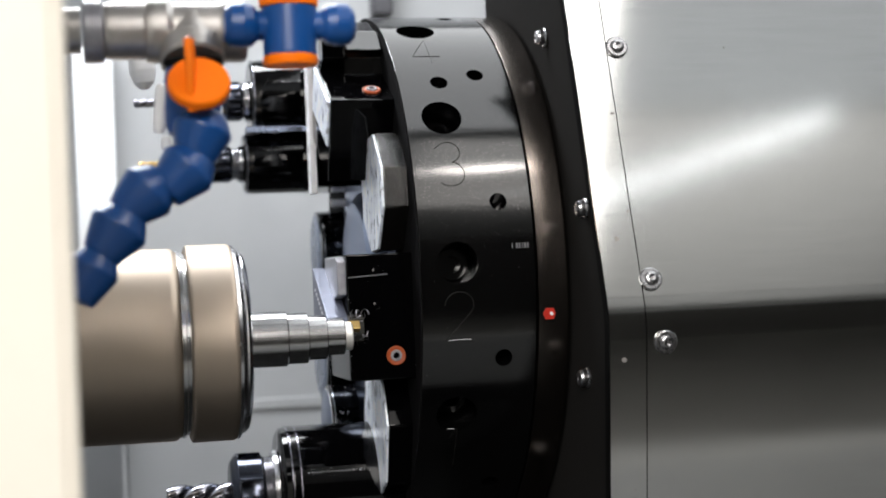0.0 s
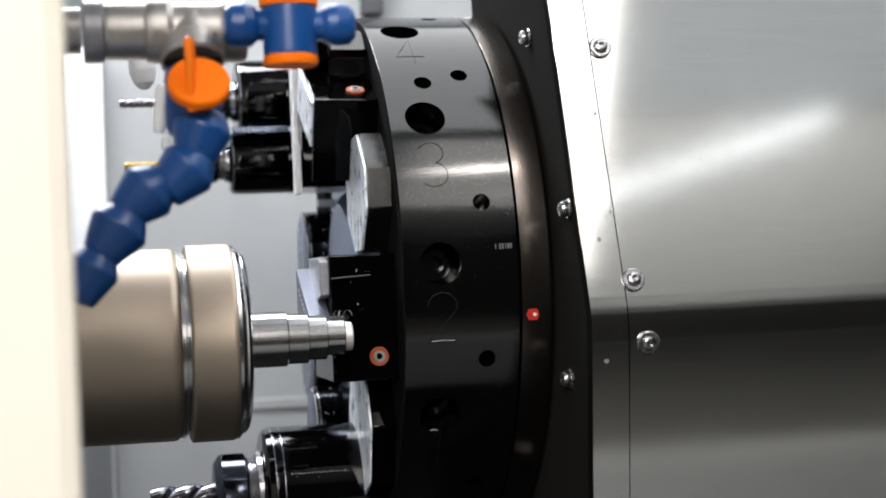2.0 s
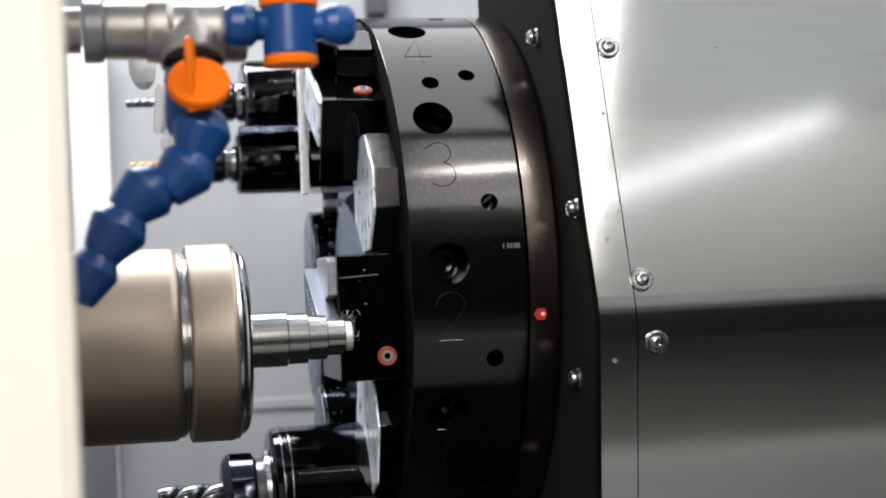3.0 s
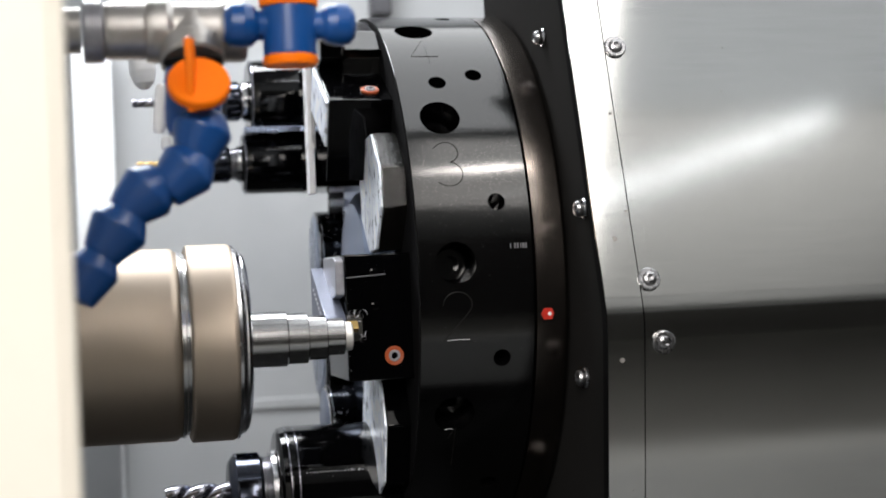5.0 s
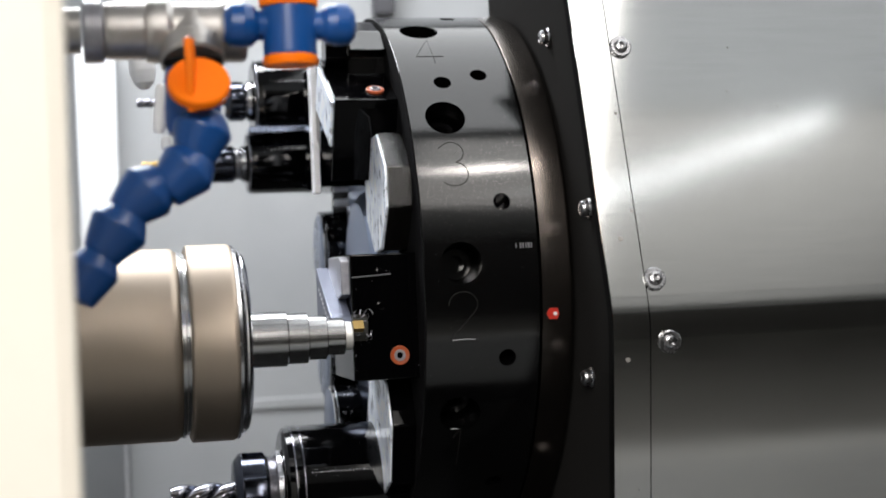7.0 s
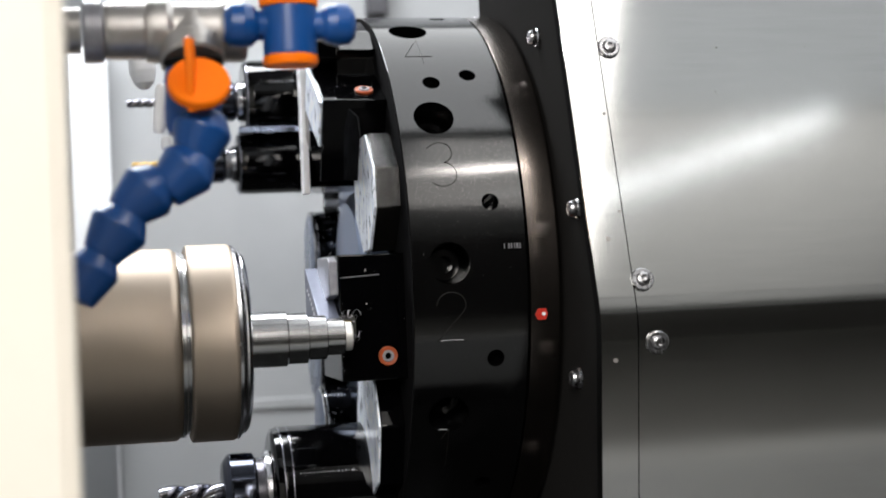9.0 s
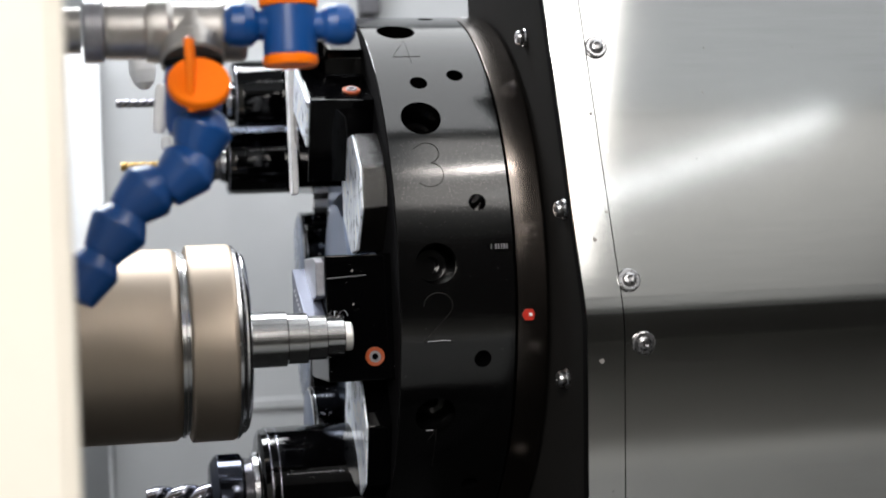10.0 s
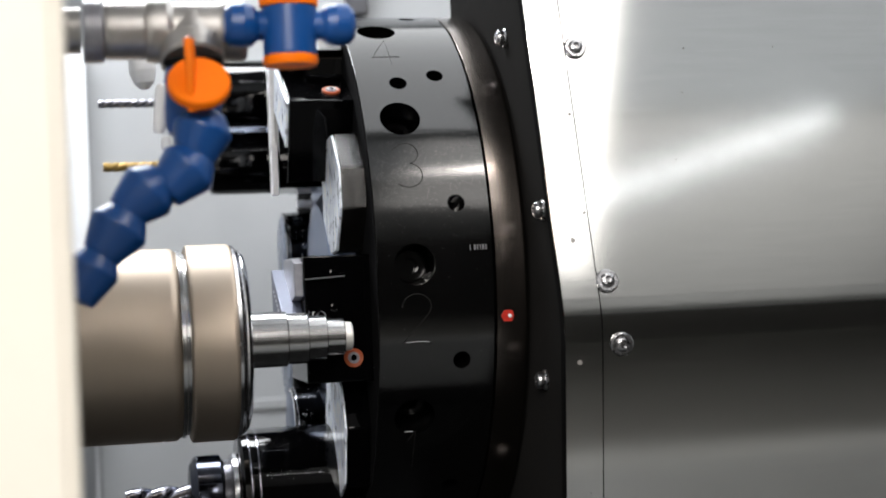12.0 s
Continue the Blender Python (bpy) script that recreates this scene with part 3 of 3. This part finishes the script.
def build_tool_block(label, phi, turning, group="tool holders"):
    """Tool holder block on the drum's face; for turning with a clamp wedge, a tool shank and its insert."""
    th = thing("tool_holder", label, "tool holder", ORIGIN, group)
    m = pose(0, 0, 0, -phi, 0, 0)
    out = 0.1472
    dz, deep = (-0.0038, 0.070) if turning else (0.0, 0.052)
    part("block", block((0.0400, deep, 0.0715), (0.1612, -out + deep / 2, -0.0175 + dz), 0.0009, m), HOLDER_BLACK, th)
    nozzle(th, m @ pose(0.1677, -out, -0.0435 if turning else -0.0385))
    for x, z in ((0.158, 0.004), (0.158, -0.015)):
        part("set_screw", lathe([(0, 0.0026), (0.001, 0.0026), (0.0012, 0.0016), (0.0004, 0.0015)], 16, m @ pose(x, -out, z) @ pose(0, 0, 0, 0, 0, -90)), HOLDER_BLACK, th)
    rng = random.Random(7 if turning else 8)
    # bright beads along the left edge imitate its glints
    spots = [(0.1414 + abs(rng.gauss(0, 0.0015)), rng.uniform(-0.055, 0.013), rng.choice((0.00012, 0.00018, 0.0003))) for k in range(14)]
    spots += [(rng.uniform(0.142, 0.180), rng.uniform(-0.055, 0.013), rng.choice((0.0001, 0.00014, 0.0002))) for k in range(22)]
    beads(th, m @ pose(0, -out, 0), spots)
    if turning:
        part("clamp_wedge", prism([(-0.1465, 0.0110), (-0.1380, 0.0134), (-0.100, 0.0134), (-0.100, -0.0155), (-0.1465, -0.0080)], 0.1360, 0.1411, 0.0008, m), WEDGE, th, "ground clamp wedge")
        shank = part("tool_shank", prism([(-0.1540, -0.036), (-0.0950, -0.036), (-0.0950, 0.0080), (-0.1480, -0.020), (-0.1540, -0.026)], 0.1290, 0.1408, 0.0007, m), SATIN, th, "ground tool shank with printed lettering")
        part("insert", prism([(-0.1575, -0.0270), (-0.1500, -0.0300), (-0.1480, -0.0250), (-0.1530, -0.0225)], 0.1405, 0.1465, 0.0003, m), CARBIDE, shank, "gold coated carbide insert")
        part("insert_seat", prism([(-0.1520, -0.0215), (-0.1465, -0.0190), (-0.1465, -0.0335), (-0.1500, -0.0345), (-0.1522, -0.0300)], 0.1408, 0.1495, 0.0004, m), SEAT, shank, "dull seat block at the insert")
        rs = random.Random(21)
        bm = bmesh.new()
        for k in range(16):
            c = Vector((rs.uniform(0.1415, 0.1500), rs.uniform(-0.1570, -0.1490), rs.uniform(-0.0350, -0.0180)))
            w, rad, a0 = rs.uniform(0.0003, 0.0008), rs.uniform(0.0008, 0.0022), rs.uniform(0, 6)
            q = pose(0, 0, 0, rs.uniform(0, 360), rs.uniform(0, 360), 0)
            rows = []
            for j in range(9):
                a = a0 + j * 0.55
                p = Vector((rad * math.cos(a), rad * math.sin(a), 0.0004 * j))
                rows.append((bm.verts.new(m @ (c + q @ p)), bm.verts.new(m @ (c + q @ (p + Vector((0, 0, w)))))))
            for u, v in zip(rows, rows[1:]):
                bm.faces.new((u[0], v[0], v[1], u[1]))
        tagged(part("swarf", bm, WEDGE, shank, "fine curled steel swarf"), kind="stuff")
        for k in range(7):
            part("print_bar", block((0.0005, 0.0030, 0.0017), (0.1289, -0.106 - 0.0050 * k, -0.0050 - 0.0026 * k), 0, m), PRINT, shank)
        part("clamp_step", block((0.022, 0.004, 0.0008), (0.1530, -out - 0.001, -0.0060), 0.0003, m @ pose(0, 0, 0, 0, -3, 0)), ETCH, th, "grey clamp edge line")
    else:
        # plate added over the block's side to carry the reflected brightness
        part("side_face", block((0.0016, 0.028, 0.0600), (0.1408, -out + 0.017, -0.0190), 0.0005, m), LIT_FACE, th, "wet ground side face, painted bright for the wall's reflection")
        part("upper_jaw", prism([(-0.0885, 0.1378), (-0.0700, 0.1522), (-0.0436, 0.1622), (-0.0200, 0.1668), (-0.0200, 0.1000), (-0.0790, 0.1000), (-0.0790, 0.1350)], 0.1560, 0.1793, 0.001), BLACK_OXIDE, th)
        part("hex_nut", prism(ngon(6, 0.0105, 0.5), 0.1425, 0.1580, 0.0008, pose(0, -0.072, 0.1395)), HOLDER_BLACK, th)
    return th


movers.append((build_tool_block("black turning tool holder with a gold insert beside the workpiece", -0.5, True), ORIGIN))
movers.append((build_tool_block("black tool holder block with a wet side face painted bright", 61.5, False), ORIGIN))


def build_cap(label, y, z, r, turn, steel, x0=0.165, group="blanking caps"):
    """Blanking cap: square plug with cut corners, its ground face towards the spindle."""
    cp = thing("blanking_cap", label, "cap", ORIGIN, group)
    m = pose(0, y - AX_Y, z - AX_Z)
    sq = []
    for k in range(4):
        a = radians(turn) + k * math.pi / 2
        for d in (-0.33, 0.33):
            sq.append((-r * math.cos(a + d), r * math.sin(a + d)))
    part("body", prism(sq, x0, 0.1794, 0.0008, m), steel, cp)
    part("face", prism([(u * 0.97, v * 0.97) for u, v in sq], x0 - 0.0012, x0 + 0.001, 0.0003, m), LIT_FACE, cp, "wet ground steel face, painted bright for the wall's reflection")
    return cp


# upper cap's steel is lighter for light falling on it; the lower stays black
movers.append((build_cap("black blanking cap with a wet face painted bright", 0.9205, 1.3055, 0.0365, 3, CAP_STEEL), ORIGIN))
movers.append((build_cap("black blanking cap with a wet face painted bright", 0.9430, 1.1660, 0.0420, 25, HOLDER_BLACK), ORIGIN))


def build_far_cap(y, z, r, x0):
    cp = thing("plug_disc", "round black plug with a pale ground face", "plug", ORIGIN, "far plugs")
    m = pose(0, y - AX_Y, z - AX_Z)
    part("body", lathe([(x0, r), (x0 + 0.001, r * 1.01), (x0 + 0.018, r * 1.01), (0.1794, r * 0.9)], 48, m), HOLDER_BLACK, cp)
    part("face", lathe([(x0 - 0.001, r * 0.9), (x0 - 0.0006, r * 0.93)], 48, m), HUB_STEEL, cp, "ground face")
    part("chamfer", lathe([(x0 - 0.0007, r * 0.93), (x0 + 0.0016, r * 1.015), (x0 + 0.0022, r * 1.015)], 48, m), POLISHED, cp, "bright chamfer")
    rng = random.Random(int(900 * z))
    for phi in (55, 20, -15):
        beads(cp, m @ radial(phi, r * 1.01), [(rng.uniform(x0 + 0.001, x0 + 0.018), rng.uniform(-0.006, 0.006), rng.choice((0.00015, 0.00025, 0.0005))) for k in range(12)])
    return cp


for y, z, r, x0 in ((1.135, 1.278, 0.0285, 0.160), (1.135, 1.205, 0.034, 0.160), (1.060, 1.160, 0.026, 0.152)):
    movers.append((build_far_cap(y, z, r, x0), ORIGIN))


def flutes(x0, x1, r, twist, m, n=40):
    """Two-lobed twisted cutter."""
    bm = bmesh.new()
    rings = []
    for k in range(n + 1):
        x = x0 + (x1 - x0) * k / n
        turn = twist * k / n
        ring = []
        for j in range(20):
            a = j * math.tau / 20
            rr = r * (0.70 + 0.30 * abs(math.cos(a)) ** 0.6)
            ring.append(bm.verts.new((x, -rr * math.cos(a + turn), rr * math.sin(a + turn))))
        rings.append(ring)
    for a, b in zip(rings, rings[1:]):
        for j in range(20):
            bm.faces.new((a[j], a[(j + 1) % 20], b[(j + 1) % 20], b[j]))
    bm.faces.new(rings[0][::-1]), bm.faces.new(rings[-1])
    bmesh.ops.transform(bm, matrix=m, verts=bm.verts)
    return bm


def build_live_tool(label, y, z, body, nut, cutter, bands=(0.0010,), cutter_mat=POLISHED, group="driven tools"):
    """Driven tool: round body, chuck nut with slots, and a cutter. body, nut, cutter: (x0, x1, r)."""
    lt = thing("driven_tool", label, "tool holder", ORIGIN, group)
    m = pose(0, y - AX_Y, z - AX_Z)
    rng = random.Random(int(1000 * z))
    x0, x1, r = body
    part("body", lathe([(x0, r * 0.90), (x0 + 0.0015, r * 0.97), (x0 + 0.006, r), (x1, r)], 64, m), TOOL_BLACK, lt)
    for d in bands:
        part("band", lathe([(x0 + d, r * 0.985), (x0 + d + 0.0003, r * 1.008), (x0 + d + 0.0011, r * 1.008), (x0 + d + 0.0014, r * 0.985)], 64, m), CUTTER, lt, "bright ring")
    part("flange", prism([(u, v) for u, v in ngon(8, r * 1.12, math.pi / 8)], x1, 0.1794, 0.001, m), HOLDER_BLACK, lt)
    a, b, rn = nut
    part("collar", lathe([(x0 - 0.0042, rn * 0.96), (x0 - 0.0038, rn * 1.03), (x0 - 0.0010, rn * 1.03), (x0 + 0.001, rn * 0.9)], 40, m), POLISHED, lt, "bright collar")
    nt = part("chuck_nut", lathe([(a, rn * 0.80), (a + 0.0025, rn * 0.95), (a + 0.004, rn), (b - 0.0012, rn), (b, rn * 0.94)], 48, m), NUT_STEEL, lt, "dark slotted chuck nut", 20)
    bored(nt, [block((0.72 * (b - a), rn * 0.30, rn * 0.42), ((a + b) / 2 + 0.0022, -rn, 0), 0.0008, m @ pose(0, 0, 0, -14 - 60 * k, 0, 0)) for k in range(6)])
    part("thread", lathe([(b + 0.0004 + 0.00055 * k, rn * (0.90 if k % 2 else 0.84)) for k in range(int((x0 - b) / 0.00055))], 40, m), POLISHED, lt, "bright screw thread")
    # row of bright beads imitates the lamp's highlight line along the body
    spots = []
    for k in range(70):
        spots.append((rng.uniform(x0 + 0.014, x0 + 0.82 * (x1 - x0)), rng.gauss(0, 0.00022), rng.choice((0.00016, 0.00024, 0.00034))))
    for k in range(26):
        spots.append((rng.uniform(x0 + 0.008, x1), rng.uniform(-0.003, 0.003), rng.choice((0.0001, 0.00016, 0.00022))))
    beads(lt, m @ radial(21.5, r), spots)
    beads(lt, m @ radial(50, r), [(rng.uniform(x0 + 0.008, x1), rng.uniform(-0.006, 0.006), rng.choice((0.0001, 0.00016))) for k in range(30)])
    c, d, rc = cutter
    part("cutter", flutes(c, d, rc, (d - c) / rc * 1.7, m), cutter_mat, lt, "fluted cutter", 60)
    return lt


movers.append((build_live_tool("black driven tool with a fluted end mill", 0.973, 1.1285, (0.1075, 0.166, 0.0395), (0.0785, 0.0975, 0.0250), (0.0405, 0.0790, 0.0085), (0.0045, 0.0095), CUTTER), ORIGIN))
movers.append((build_live_tool("black driven tool with a thin drill", 1.13, 1.3865, (0.1149, 0.166, 0.0290), (0.0955, 0.1090, 0.0140), (0.0345, 0.0956, 0.0032), cutter_mat=CUTTER), ORIGIN))
movers.append((build_live_tool("black driven tool with a gold coated drill", 1.13, 1.3422, (0.1090, 0.166, 0.0215), (0.0815, 0.1000, 0.0130), (0.0362, 0.0816, 0.0034), cutter_mat=CARBIDE), ORIGIN))
part("key_flat", block((0.047, 0.014, 0.0045), (0.1335, 1.113 - AX_Y, 1.3640 - AX_Z), 0.0006), HUB_STEEL, movers[-1][0], "bright key flat")


def build_bar_holder():
    """Boring bar holder: a tall black block with an edge plate painted bright for reflected light."""
    bh = thing("bar_holder", "black boring bar holder with an edge plate painted bright", "tool holder", ORIGIN, "tool holders")
    part("block", block((0.036, 0.060, 0.082), (0.1612, 0.0, 0.1005), 0.001), HOLDER_BLACK, bh)
    part("edge_plate", block((0.0040, 0.014, 0.084), (0.1408, -0.030, 0.0970), 0.0008), LIT_STEEL, bh, "plate painted bright for the wall's reflection")
    return bh


movers.append((build_bar_holder(), ORIGIN))


def build_way_cover():
    """Sheet metal guard behind the turret, travels with it."""
    wc = thing("way_cover", "pale grey sheet metal way cover behind the turret", "cover", (0, 1.5, 1.25))
    part("sheet", block((1.2, 0.004, 1.12), (0.6275, 0.012, 0.042), 0.001), WALL_PAINT, wc)
    # post coloured whiter than the sheet for the light on its fold
    part("edge_post", block((0.036, 0.03, 0.36), (0.009, 0.0, 0.052), 0.002), BRIGHT_WHITE, wc, "folded edge post, whitened for the light on it")
    part("seam", block((0.0022, 0.003, 0.30), (0.024, 0.0085, -0.28), 0.0006), BRIGHT_WHITE, wc, "pale upright seam")
    part("ledge", block((0.5, 0.003, 0.010), (0.30, 0.0090, -0.105), 0.001), WALL_PAINT, wc)
    part("rail", block((0.020, 0.02, 0.30), (0.283, 0.0, 0.412), 0.002), GREY_BAR, wc, "dark upright rail")
    return wc


movers.append((build_way_cover(), (0, 1.5, 1.25)))


def motions():
    """Slide travel along x, in steps of 0.34 mm fitted to the camera's view, tenth by tenth of a second where it
    changes.
    """
    travel = [(0, 218), (0.4, 217.5), (0.5, 205.5), (0.7, 204), (0.8, 197), (0.9, 194.5), (1.0, 193), (1.2, 191), (1.3, 186.5), (1.5, 186), (1.6, 180), (1.7, 178.5),
              (1.8, 188.5), (2.0, 189.5), (2.1, 219), (2.3, 219), (2.4, 214), (2.5, 214), (2.6, 209), (2.7, 208.5), (2.8, 206), (2.9, 203), (3.1, 203), (3.2, 198),
              (3.6, 194), (4.2, 204), (4.8, 215), (5.0, 215), (5.1, 208.5), (5.4, 209.5), (5.5, 222), (5.8, 221.5), (5.9, 214), (6.0, 211.5), (6.2, 210), (6.3, 223.5), (6.5, 222.5),
              (6.7, 222.5), (7.0, 224.3), (7.2, 225), (8.0, 217), (8.8, 208), (8.9, 204.5), (9.5, 204.3), (9.6, 190.5), (9.9, 190), (10.0, 182.3), (10.2, 180), (10.4, 176.5),
              (10.6, 175), (10.8, 170), (11.0, 163.5), (11.2, 161.5), (11.4, 156), (11.6, 153.5), (11.8, 148), (12.0, 146.5)]
    for ob, (x, y, z) in movers:
        walk(ob, [(t, pose(x + (v - 222.5) * 0.00034, y, z)) for t, v in travel])


motions()
